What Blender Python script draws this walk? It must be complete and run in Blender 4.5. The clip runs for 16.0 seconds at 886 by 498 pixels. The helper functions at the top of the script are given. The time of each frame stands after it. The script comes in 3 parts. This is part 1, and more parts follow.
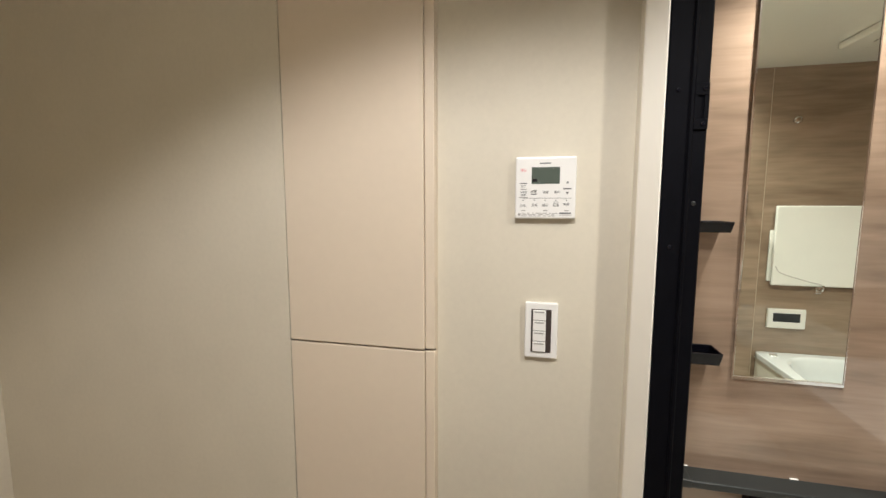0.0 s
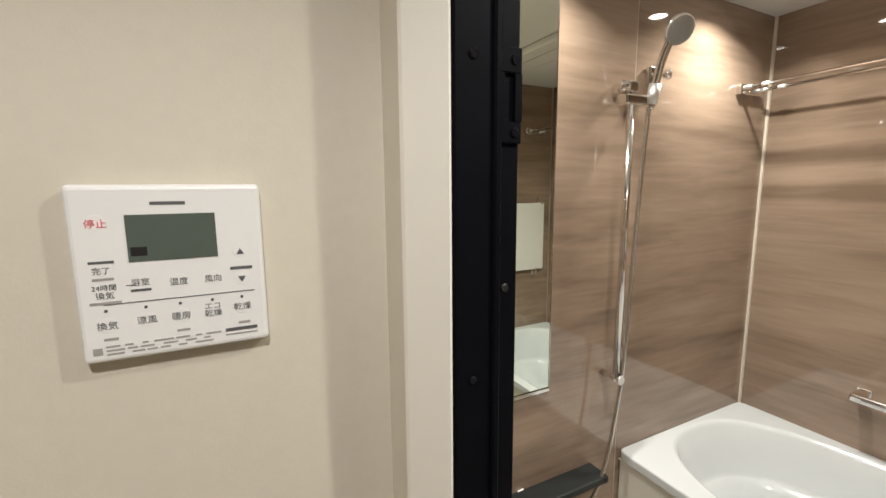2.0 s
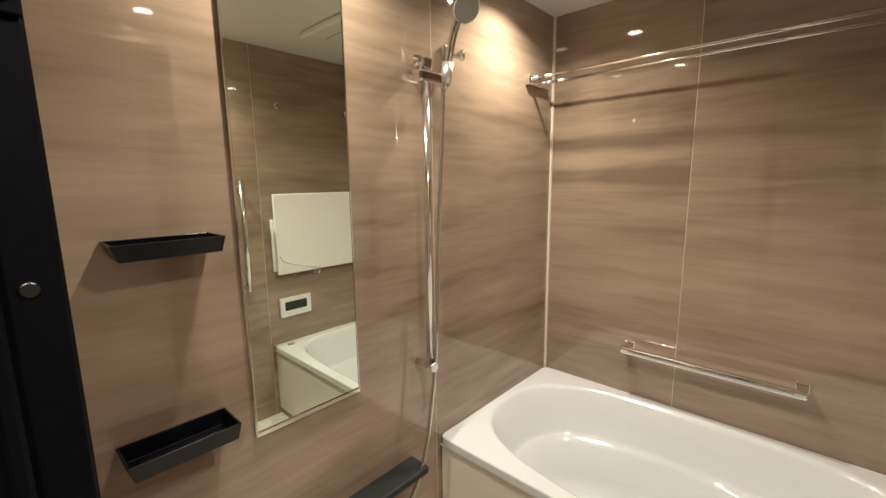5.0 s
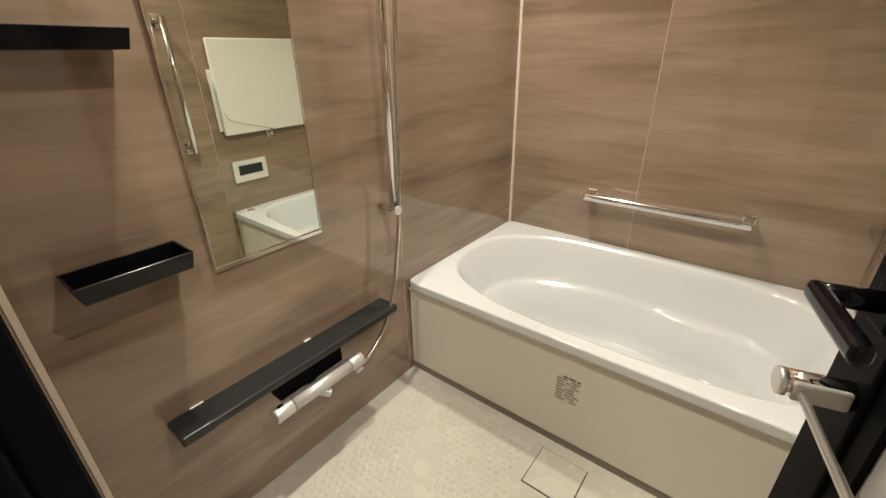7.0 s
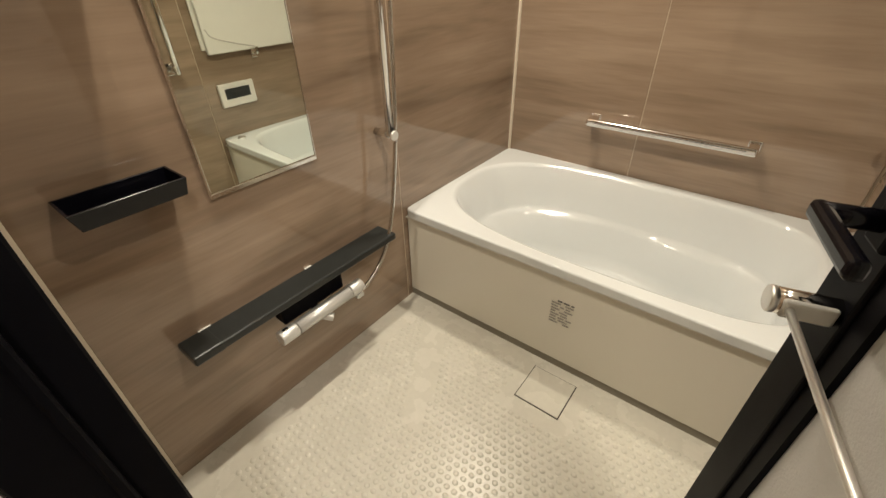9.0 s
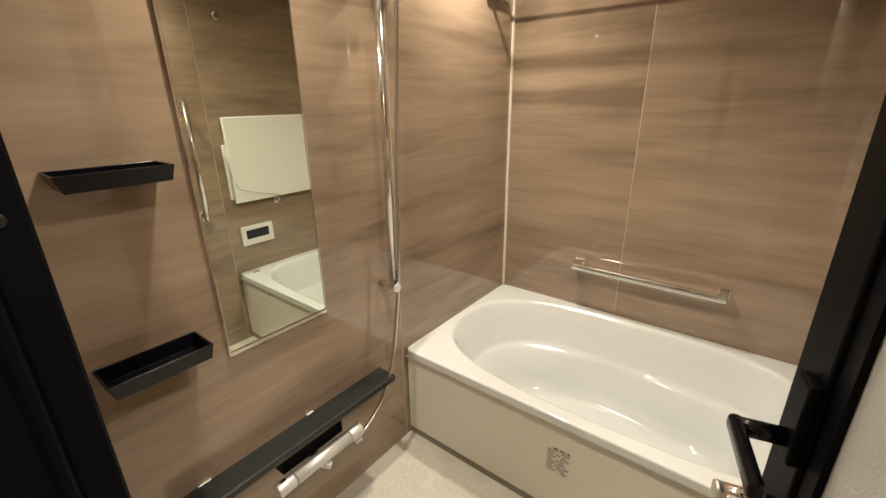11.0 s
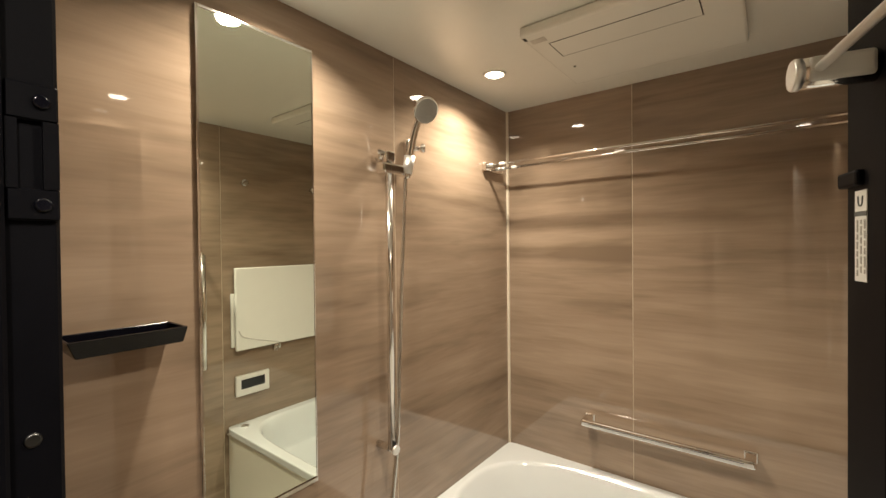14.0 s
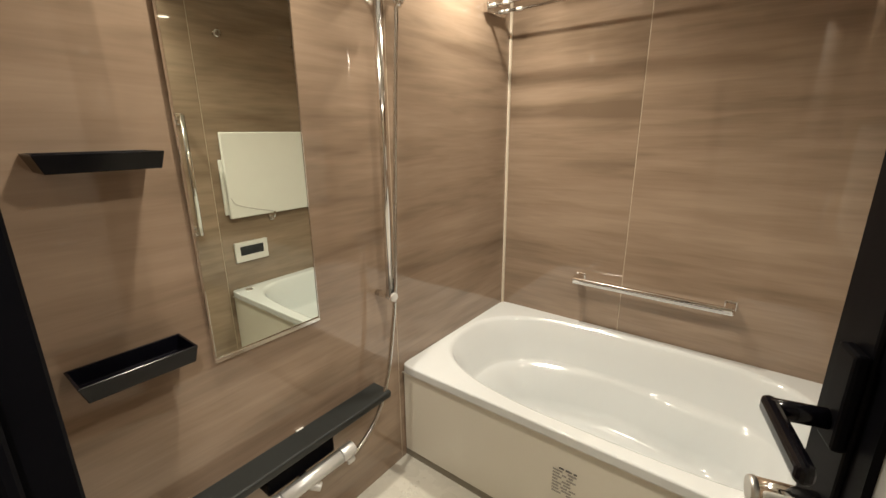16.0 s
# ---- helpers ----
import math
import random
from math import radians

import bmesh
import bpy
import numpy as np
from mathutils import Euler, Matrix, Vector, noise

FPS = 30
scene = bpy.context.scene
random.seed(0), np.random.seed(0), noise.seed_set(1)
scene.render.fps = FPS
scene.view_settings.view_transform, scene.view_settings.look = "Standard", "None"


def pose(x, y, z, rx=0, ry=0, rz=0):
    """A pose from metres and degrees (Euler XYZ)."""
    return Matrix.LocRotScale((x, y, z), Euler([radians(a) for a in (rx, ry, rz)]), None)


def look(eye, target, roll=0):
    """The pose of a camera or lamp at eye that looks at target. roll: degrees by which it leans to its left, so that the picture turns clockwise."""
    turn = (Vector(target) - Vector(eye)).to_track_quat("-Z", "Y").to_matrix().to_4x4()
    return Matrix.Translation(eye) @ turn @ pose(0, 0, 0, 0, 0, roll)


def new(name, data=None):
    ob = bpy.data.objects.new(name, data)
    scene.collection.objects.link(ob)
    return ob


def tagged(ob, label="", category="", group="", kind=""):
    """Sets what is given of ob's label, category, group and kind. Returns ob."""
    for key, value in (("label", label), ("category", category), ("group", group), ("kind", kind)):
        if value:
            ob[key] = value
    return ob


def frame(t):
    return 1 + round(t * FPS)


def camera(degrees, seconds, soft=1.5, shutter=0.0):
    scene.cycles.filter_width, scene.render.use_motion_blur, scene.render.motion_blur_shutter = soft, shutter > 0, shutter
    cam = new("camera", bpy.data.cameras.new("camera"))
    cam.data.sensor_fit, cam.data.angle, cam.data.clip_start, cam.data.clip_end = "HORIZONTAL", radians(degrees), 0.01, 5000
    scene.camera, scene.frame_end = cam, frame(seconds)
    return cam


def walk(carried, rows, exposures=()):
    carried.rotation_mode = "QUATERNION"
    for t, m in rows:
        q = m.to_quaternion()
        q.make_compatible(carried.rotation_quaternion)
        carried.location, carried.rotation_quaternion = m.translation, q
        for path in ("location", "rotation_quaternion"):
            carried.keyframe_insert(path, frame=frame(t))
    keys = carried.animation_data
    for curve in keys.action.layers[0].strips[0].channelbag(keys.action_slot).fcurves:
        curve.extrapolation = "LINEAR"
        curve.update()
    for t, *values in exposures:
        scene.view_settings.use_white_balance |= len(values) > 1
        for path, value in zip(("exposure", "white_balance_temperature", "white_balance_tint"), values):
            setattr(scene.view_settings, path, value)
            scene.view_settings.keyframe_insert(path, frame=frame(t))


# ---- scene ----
cam = camera(93.4, 16.0)
PATH = [
    (0, (1.555, -0.281, 1.363), (-0.380, -0.735, 1.144), -0.0),
    (0.5, (1.357, -0.306, 1.379), (-0.630, -0.382, 1.171), -0.0),
    (1, (1.181, -0.301, 1.410), (-0.760, 0.117, 1.168), -0.4),
    (1.5, (1.095, -0.258, 1.425), (-0.745, 0.490, 1.192), -0.7),
    (2, (1.040, -0.235, 1.450), (-0.729, 0.655, 1.166), -0.5),
    (2.5, (0.995, -0.176, 1.439), (-0.688, 0.873, 1.180), -0.4),
    (3, (0.986, -0.121, 1.436), (-0.626, 1.034, 1.18), -0.5),
    (3.5, (0.995, -0.094, 1.44), (-0.541, 1.161, 1.181), -0.4),
    (4, (1.013, -0.067, 1.437), (-0.443, 1.28, 1.18), -0.4),
    (6.5, (1.022, -0.012, 1.309), (-0.161, 1.467, 0.666), -1.0),
    (7, (1.022, -0.009, 1.256), (-0.102, 1.411, 0.408), -1.0),
    (7.5, (1.018, -0.01, 1.213), (-0.043, 1.342, 0.191), -0.9),
    (8, (1.015, -0.004, 1.196), (0.006, 1.281, 0.043), -1.0),
    (10.5, (1.049, -0.038, 1.387), (-0.056, 1.383, 0.514), -0.8),
    (11, (1.064, -0.046, 1.421), (-0.095, 1.438, 0.747), -0.8),
    (11.5, (1.072, -0.061, 1.447), (-0.123, 1.473, 0.976), -0.8),
    (12, (1.079, -0.077, 1.474), (-0.135, 1.487, 1.187), -0.7),
    (12.5, (1.081, -0.087, 1.502), (-0.143, 1.489, 1.367), -0.7),
    (13, (1.09, -0.083, 1.51), (-0.135, 1.497, 1.482), -0.6),
    (13.5, (1.083, -0.082, 1.5), (-0.142, 1.5, 1.514), -0.6),
    (14, (1.071, -0.065, 1.472), (-0.156, 1.514, 1.449), -0.6),
    (14.5, (1.06, -0.05, 1.431), (-0.159, 1.531, 1.307), -0.6),
    (15, (1.055, -0.041, 1.396), (-0.153, 1.528, 1.119), -0.5),
    (15.5, (1.046, -0.037, 1.359), (-0.14, 1.514, 0.925), -0.5),
    (16, (1.048, -0.039, 1.334), (-0.123, 1.491, 0.797), -0.5),
]
walk(cam, [(t, look(eye, target, roll)) for t, eye, target, roll in PATH],
     exposures=[(0.0, 0.45, 5600, 10), (1.0, 0.15, 5600, 10), (2.0, 0.05, 5600, 10), (3.5, 0.05, 5750, 10), (4.2, 0.03, 6200, 10), (6.5, 0.06, 6120, 10), (8.0, -0.1, 6300, 10), (10.5, 0.03, 6500, 10), (13.5, 0.05, 6520, 10), (16.0, 0.0, 6260, 10)])

# ---- light ----
WARM = (1.0, 0.885, 0.70)
ROOM_WARM = (1.0, 0.90, 0.78)
BATH_LAMPS = [(0.21, 1.39), (0.21, 0.53), (1.24, 0.53)]
LAMP_WATTS = 9.6
ROOM_LAMPS = [(1.58, -0.33)]
ROOM_WATTS = 63.0
H = 2.15        # bathroom ceiling
W = 1.39        # bathroom width
D = 1.86        # bathroom depth
RIM = 0.443     # bathtub rim height
TUB_Y = 1.037   # front of the bathtub rim
XP = 0.672      # washroom wall beside the door
JX = 0.738      # latch jamb
HX = 1.345      # hinge jamb

world = bpy.data.worlds.new("world")
scene.world = world
world.use_nodes = True
world.node_tree.nodes["Background"].inputs[0].default_value = (0.02, 0.018, 0.015, 1)


def disc_lamp(name, x, y, z, watts, size, spread=170):
    data = bpy.data.lights.new(name, "AREA")
    data.shape, data.size, data.energy, data.color, data.spread = "DISK", size, watts, WARM, radians(spread)
    ob = new(name, data)
    ob.matrix_world = pose(x, y, z)
    return ob


for lx, ly in BATH_LAMPS:
    disc_lamp("bath_light", lx, ly, H - 0.012, LAMP_WATTS, 0.062, 138)
for lx, ly in ROOM_LAMPS:
    data = bpy.data.lights.new("room_light", "SPOT")
    data.energy, data.color, data.spot_size, data.spot_blend, data.shadow_soft_size = ROOM_WATTS, ROOM_WARM, radians(121), 0.35, 0.045
    new("room_light", data).matrix_world = pose(lx, ly, 2.285)


# ---- materials ----
def material(name, color, rough=0.5, metal=0.0, grain=0.0, grain_scale=40.0, bump=0.0, bump_scale=200.0, coat=0.0, rough_var=0.0, transmission=0.0, spec=0.5):
    m = bpy.data.materials.new(name)
    m.use_nodes = True
    nt = m.node_tree
    p = nt.nodes["Principled BSDF"]
    p.inputs["Base Color"].default_value = (*color, 1)
    p.inputs["Roughness"].default_value = rough
    p.inputs["Metallic"].default_value = metal
    p.inputs["Coat Weight"].default_value = coat
    p.inputs["Coat Roughness"].default_value = 0.05
    p.inputs["Transmission Weight"].default_value = transmission
    p.inputs["Specular IOR Level"].default_value = spec
    tc = nt.nodes.new("ShaderNodeTexCoord")
    if grain:
        n = nt.nodes.new("ShaderNodeTexNoise")
        n.inputs["Scale"].default_value, n.inputs["Detail"].default_value = grain_scale, 5
        n2 = nt.nodes.new("ShaderNodeTexNoise")
        n2.inputs["Scale"].default_value, n2.inputs["Detail"].default_value = grain_scale / 14, 2
        add = nt.nodes.new("ShaderNodeMath")
        add.operation = "ADD"
        ramp = nt.nodes.new("ShaderNodeMapRange")
        ramp.inputs["From Min"].default_value, ramp.inputs["From Max"].default_value = 0.6, 1.4
        ramp.inputs["To Min"].default_value, ramp.inputs["To Max"].default_value = 1 - grain, 1 + grain
        mix = nt.nodes.new("ShaderNodeVectorMath")
        mix.operation = "SCALE"
        mix.inputs[0].default_value = color
        for node in (n, n2):
            nt.links.new(tc.outputs["Object"], node.inputs["Vector"])
        nt.links.new(n.outputs["Fac"], add.inputs[0])
        nt.links.new(n2.outputs["Fac"], add.inputs[1])
        nt.links.new(add.outputs[0], ramp.inputs["Value"])
        nt.links.new(ramp.outputs[0], mix.inputs["Scale"])
        nt.links.new(mix.outputs[0], p.inputs["Base Color"])
    if rough_var:
        rn = nt.nodes.new("ShaderNodeTexNoise")
        rn.inputs["Scale"].default_value, rn.inputs["Detail"].default_value = 9, 6
        rr = nt.nodes.new("ShaderNodeMapRange")
        rr.inputs["To Min"].default_value, rr.inputs["To Max"].default_value = max(rough - rough_var, 0.01), rough + rough_var
        nt.links.new(tc.outputs["Object"], rn.inputs["Vector"])
        nt.links.new(rn.outputs["Fac"], rr.inputs["Value"])
        nt.links.new(rr.outputs[0], p.inputs["Roughness"])
    if bump:
        bn = nt.nodes.new("ShaderNodeTexNoise")
        bn.inputs["Scale"].default_value, bn.inputs["Detail"].default_value = bump_scale, 3
        b = nt.nodes.new("ShaderNodeBump")
        b.inputs["Strength"].default_value, b.inputs["Distance"].default_value = bump, 0.002
        nt.links.new(tc.outputs["Object"], bn.inputs["Vector"])
        nt.links.new(bn.outputs["Fac"], b.inputs["Height"])
        nt.links.new(b.outputs["Normal"], p.inputs["Normal"])
    return m


def streaked(name, dark, mid, light, band=False):
    """Glossy laminate panel with a printed horizontal wood grain."""
    m = bpy.data.materials.new(name)
    m.use_nodes = True
    nt = m.node_tree
    p = nt.nodes["Principled BSDF"]
    tc = nt.nodes.new("ShaderNodeTexCoord")
    info = nt.nodes.new("ShaderNodeObjectInfo")
    shift = nt.nodes.new("ShaderNodeVectorMath")
    shift.operation = "MULTIPLY_ADD"
    shift.inputs[1].default_value = (7.3, 5.1, 3.7)
    nt.links.new(info.outputs["Random"], shift.inputs[0])
    nt.links.new(tc.outputs["Object"], shift.inputs[2])
    total = None
    for (sx, sz, weight, warp, detail) in ((0.8, 4.6, 0.46, 0.9, 3), (1.7, 17.0, 0.32, 0.7, 4), (4.5, 52.0, 0.15, 0.5, 4), (9.0, 170.0, 0.05, 0.2, 3)):
        mp = nt.nodes.new("ShaderNodeMapping")
        mp.inputs["Scale"].default_value = (sx, sx, sz)
        n = nt.nodes.new("ShaderNodeTexNoise")
        n.inputs["Scale"].default_value, n.inputs["Detail"].default_value, n.inputs["Distortion"].default_value = 1.0, detail, warp
        nt.links.new(shift.outputs[0], mp.inputs["Vector"])
        nt.links.new(mp.outputs[0], n.inputs["Vector"])
        k = nt.nodes.new("ShaderNodeMath")
        k.operation = "MULTIPLY_ADD"
        k.inputs[1].default_value = weight
        nt.links.new(n.outputs["Fac"], k.inputs[0])
        if total:
            nt.links.new(total, k.inputs[2])
        else:
            k.inputs[2].default_value = 0.0
        total = k.outputs[0]
    if band:
        # one broad dark stripe of the print, at chest height
        sep = nt.nodes.new("ShaderNodeSeparateXYZ")
        nt.links.new(tc.outputs["Object"], sep.inputs[0])
        off = nt.nodes.new("ShaderNodeMath")
        off.operation = "SUBTRACT"
        off.inputs[1].default_value = 1.424
        nt.links.new(sep.outputs["Z"], off.inputs[0])
        ab = nt.nodes.new("ShaderNodeMath")
        ab.operation = "ABSOLUTE"
        nt.links.new(off.outputs[0], ab.inputs[0])
        mr = nt.nodes.new("ShaderNodeMapRange")
        mr.interpolation_type = "SMOOTHSTEP"
        mr.inputs["From Min"].default_value, mr.inputs["From Max"].default_value = 0.012, 0.052
        mr.inputs["To Min"].default_value, mr.inputs["To Max"].default_value = 0.19, 0.0
        nt.links.new(ab.outputs[0], mr.inputs["Value"])
        su = nt.nodes.new("ShaderNodeMath")
        su.operation = "SUBTRACT"
        nt.links.new(total, su.inputs[0])
        nt.links.new(mr.outputs[0], su.inputs[1])
        total = su.outputs[0]
    ramp = nt.nodes.new("ShaderNodeValToRGB")
    e = ramp.color_ramp.elements
    e[0].position, e[0].color = 0.335, (*dark, 1)
    e[1].position, e[1].color = 0.665, (*light, 1)
    c = e.new(0.5)
    c.color = (*mid, 1)
    nt.links.new(total, ramp.inputs[0])
    nt.links.new(ramp.outputs[0], p.inputs["Base Color"])
    rr = nt.nodes.new("ShaderNodeMapRange")
    rr.inputs["To Min"].default_value, rr.inputs["To Max"].default_value = 0.018, 0.045
    p.inputs["Specular IOR Level"].default_value = 0.8
    nt.links.new(total, rr.inputs["Value"])
    nt.links.new(rr.outputs[0], p.inputs["Roughness"])
    return m


def glow(name, color, strength):
    m = bpy.data.materials.new(name)
    m.use_nodes = True
    p = m.node_tree.nodes["Principled BSDF"]
    p.inputs["Base Color"].default_value = (*color, 1)
    p.inputs["Emission Color"].default_value = (*color, 1)
    p.inputs["Emission Strength"].default_value = strength
    return m


WOOD_D, WOOD_M, WOOD_L = (0.190, 0.136, 0.094), (0.305, 0.224, 0.160), (0.40, 0.302, 0.222)
M_wood = streaked("wood_print_panel", WOOD_D, WOOD_M, WOOD_L)
M_wood_band = streaked("wood_print_panel_striped", WOOD_D, WOOD_M, WOOD_L, band=True)
M_joint = material("beige_sealant", (0.50, 0.41, 0.31), 0.55, grain=0.06, grain_scale=60)
M_bead = material("pale_corner_bead", (0.74, 0.66, 0.54), 0.45, grain=0.05, grain_scale=50)
M_ceiling = material("ceiling_laminate", (0.83, 0.83, 0.78), 0.16, grain=0.015, grain_scale=20, rough_var=0.05)
M_floor = material("bath_floor_resin", (0.61, 0.59, 0.52), 0.27, grain=0.05, grain_scale=50, bump=0.1, bump_scale=400, rough_var=0.08)
M_tub = material("tub_acrylic", (0.71, 0.735, 0.74), 0.09, grain=0.006, grain_scale=40, coat=0.5)
M_apron = material("apron_plastic", (0.73, 0.70, 0.615), 0.30, grain=0.004, grain_scale=60)
M_dark_gap = material("dark_gap", (0.03, 0.026, 0.022), 0.8, grain=0.1)
M_black = material("black_aluminium", (0.003, 0.003, 0.0045), 0.50, spec=0.08, grain=0.25, grain_scale=30, bump=0.04, bump_scale=900, rough_var=0.08)
M_black_gloss = material("black_gloss_plastic", (0.004, 0.004, 0.007), 0.16, spec=0.3, grain=0.2, grain_scale=30, rough_var=0.05)
M_counter = material("counter_charcoal", (0.019, 0.022, 0.022), 0.32, grain=0.15, grain_scale=60, bump=0.05, bump_scale=700, rough_var=0.08)
M_chrome = material("chrome", (0.84, 0.82, 0.80), 0.11, 1.0, rough_var=0.03)
M_satin = material("satin_chrome", (0.86, 0.85, 0.83), 0.42, 1.0, rough_var=0.06)
M_silver = material("silver_coating", (0.70, 0.70, 0.68), 0.36, 0.45, grain=0.02, grain_scale=80, rough_var=0.06)
M_inlay = material("satin_grey_inlay", (0.66, 0.65, 0.62), 0.34, 0.15, rough_var=0.05)
# beige base strip, with the shade under the apron mixed into its colour
M_kick = material("shaded_base_strip", (0.25, 0.225, 0.18), 0.5, grain=0.08, grain_scale=40)
M_dark_metal = material("dark_steel", (0.10, 0.10, 0.10), 0.35, 1.0, rough_var=0.1)
M_hose = material("metal_hose", (0.72, 0.70, 0.67), 0.22, 1.0)
M_mirror = material("mirror_silver", (0.87, 0.93, 0.85), 0.0, 1.0)
M_head_face = material("shower_face_grey", (0.36, 0.36, 0.34), 0.35, grain=0.1, grain_scale=120)
M_white = material("white_plastic", (0.80, 0.78, 0.74), 0.32, grain=0.015, grain_scale=40, rough_var=0.05)
M_board = material("lid_board", (0.80, 0.79, 0.74), 0.35, grain=0.02, grain_scale=12, rough_var=0.06)
M_screen = material("display_black", (0.012, 0.012, 0.014), 0.10)
M_lcd = material("lcd_green_grey", (0.085, 0.105, 0.085), 0.18, grain=0.08, grain_scale=30)
M_print = material("grey_print", (0.10, 0.10, 0.10), 0.6)
M_print_faint = material("faint_print", (0.34, 0.32, 0.29), 0.6)
M_switch_dark = material("dark_brown_plastic", (0.045, 0.032, 0.028), 0.4, grain=0.1, grain_scale=60)
M_red = material("red_print", (0.65, 0.07, 0.09), 0.5)
M_paper = material("label_paper", (0.74, 0.73, 0.71), 0.5, grain=0.05, grain_scale=80)
M_foil = material("silver_label", (0.50, 0.48, 0.44), 0.4, grain=0.2, grain_scale=150)
M_vinyl = material("wall_vinyl_cream", (0.63, 0.575, 0.46), 0.75, grain=0.035, grain_scale=90, bump=0.06, bump_scale=420)
M_cabinet = material("cabinet_cream", (0.69, 0.59, 0.46), 0.42, grain=0.02, grain_scale=50, bump=0.05, bump_scale=300)
M_casing = material("casing_cream", (0.88, 0.83, 0.72), 0.35, grain=0.012, grain_scale=40)
M_room_floor = material("room_floor", (0.50, 0.42, 0.33), 0.4, grain=0.15, grain_scale=12)
M_room_ceiling = material("room_ceiling", (0.76, 0.73, 0.67), 0.8, grain=0.02, grain_scale=90)
M_frost = material("frosted_polycarbonate", (0.70, 0.69, 0.68), 0.34, grain=0.02, grain_scale=60, bump=0.4, bump_scale=260, transmission=0.35)
M_glow = glow("lamp_glow", (1.0, 0.88, 0.70), 30.0)


# ---- mesh helpers ----
def box(bm, lo, hi, bevel=0.0, seg=2):
    lo, hi = Vector(lo), Vector(hi)
    r = bmesh.ops.create_cube(bm, size=1.0)
    vs = r["verts"]
    for v in vs:
        v.co = Vector((lo[i] + (v.co[i] + 0.5) * (hi[i] - lo[i]) for i in range(3)))
    if bevel:
        es = list({e for v in vs for e in v.link_edges})
        bmesh.ops.bevel(bm, geom=es, offset=bevel, segments=seg, affect="EDGES", profile=0.5)
    return bm


def frame_of(d):
    d = Vector(d).normalized()
    up = Vector((0, 0, 1)) if abs(d.z) < 0.9 else Vector((0, 1, 0))
    a = d.cross(up).normalized()
    return d, a, a.cross(d).normalized()


def tube(bm, pts, r, n=14, cap=True):
    """A round bar along pts; r is a radius or one radius a point."""
    pts = [Vector(p) for p in pts]
    rs = r if isinstance(r, (list, tuple)) else [r] * len(pts)
    rings, ref = [], None
    for i, p in enumerate(pts):
        d = (pts[min(i + 1, len(pts) - 1)] - pts[max(i - 1, 0)]).normalized()
        if ref is None:
            ref = frame_of(d)[1]
        ref = (ref - d * ref.dot(d)).normalized()
        b = d.cross(ref)
        rings.append([bm.verts.new(p + rs[i] * (math.cos(2 * math.pi * k / n) * ref + math.sin(2 * math.pi * k / n) * b)) for k in range(n)])
    for a, c in zip(rings, rings[1:]):
        for k in range(n):
            f = bm.faces.new((a[k], a[(k + 1) % n], c[(k + 1) % n], c[k]))
            f.smooth = True
    if cap:
        bm.faces.new(rings[0][::-1])
        bm.faces.new(rings[-1])
    return bm


def smooth_path(pts, n=8):
    """Catmull-Rom points through pts."""
    p = [Vector(q) for q in pts]
    p = [2 * p[0] - p[1]] + p + [2 * p[-1] - p[-2]]
    out = []
    for i in range(1, len(p) - 2):
        for k in range(n):
            t = k / n
            out.append(0.5 * (2 * p[i] + (p[i + 1] - p[i - 1]) * t + (2 * p[i - 1] - 5 * p[i] + 4 * p[i + 1] - p[i + 2]) * t * t
                              + (3 * p[i] - p[i - 1] - 3 * p[i + 1] + p[i + 2]) * t ** 3))
    return out + [p[-2]]


def obj(name, bm, mat, parent=None, label="", category="", kind="", group=""):
    bmesh.ops.recalc_face_normals(bm, faces=bm.faces)
    me = bpy.data.meshes.new(name)
    bm.to_mesh(me)
    bm.free()
    me.materials.append(mat)
    ob = new(name, me)
    ob.parent = parent
    return tagged(ob, label, category, group, kind)


def part(name, bm, mat, parent, label=""):
    return obj(name, bm, mat, parent, label)


def thing(name, at, label, category, group="", kind=""):
    ob = new(name)
    ob.location = at
    ob.empty_display_size = 0.05
    return tagged(ob, label, category, group, kind)


def local(bm, ob):
    """Shift a mesh built in world places under a thing's base."""
    bmesh.ops.translate(bm, verts=bm.verts, vec=-Vector(ob.location))
    return bm


def B():
    return bmesh.new()


def slab(name, lo, hi, mat, parent=None, bevel=0.0, **tags):
    return obj(name, box(B(), lo, hi, bevel), mat, parent, **tags)


def writing(name, body, size, m, mat, parent, align="CENTER"):
    """Printed characters as a flat mesh; m places them, x along the line and z out of the surface."""
    cu = bpy.data.curves.new(name, "FONT")
    cu.body, cu.size, cu.align_x, cu.align_y = body, size, align, "CENTER"
    cu.extrude = 0.0001
    tmp = bpy.data.objects.new(name, cu)
    scene.collection.objects.link(tmp)
    me = bpy.data.meshes.new_from_object(tmp.evaluated_get(bpy.context.evaluated_depsgraph_get()))
    bpy.data.objects.remove(tmp)
    me.materials.clear()
    me.materials.append(mat)
    ob = new(name, me)
    ob.parent = parent
    ob.matrix_basis = m
    return ob


# ---- bathroom shell ----
T = 0.06
# tub wall (far side of the bathroom), with two printed panels
w = slab("wall_north", (-T, D, -0.1), (W + T, D + T, H + 0.05), M_joint, kind="structure", label="bathroom wall behind the bathtub, brown wood-print panels", category="wall")
part("panel", box(B(), (0.012, D - 0.006, 0.0), (0.611, D, H), 0.001, 1), M_wood_band, w)
part("panel", box(B(), (0.6143, D - 0.006, 0.0), (W - 0.012, D, H), 0.001, 1), M_wood, w)
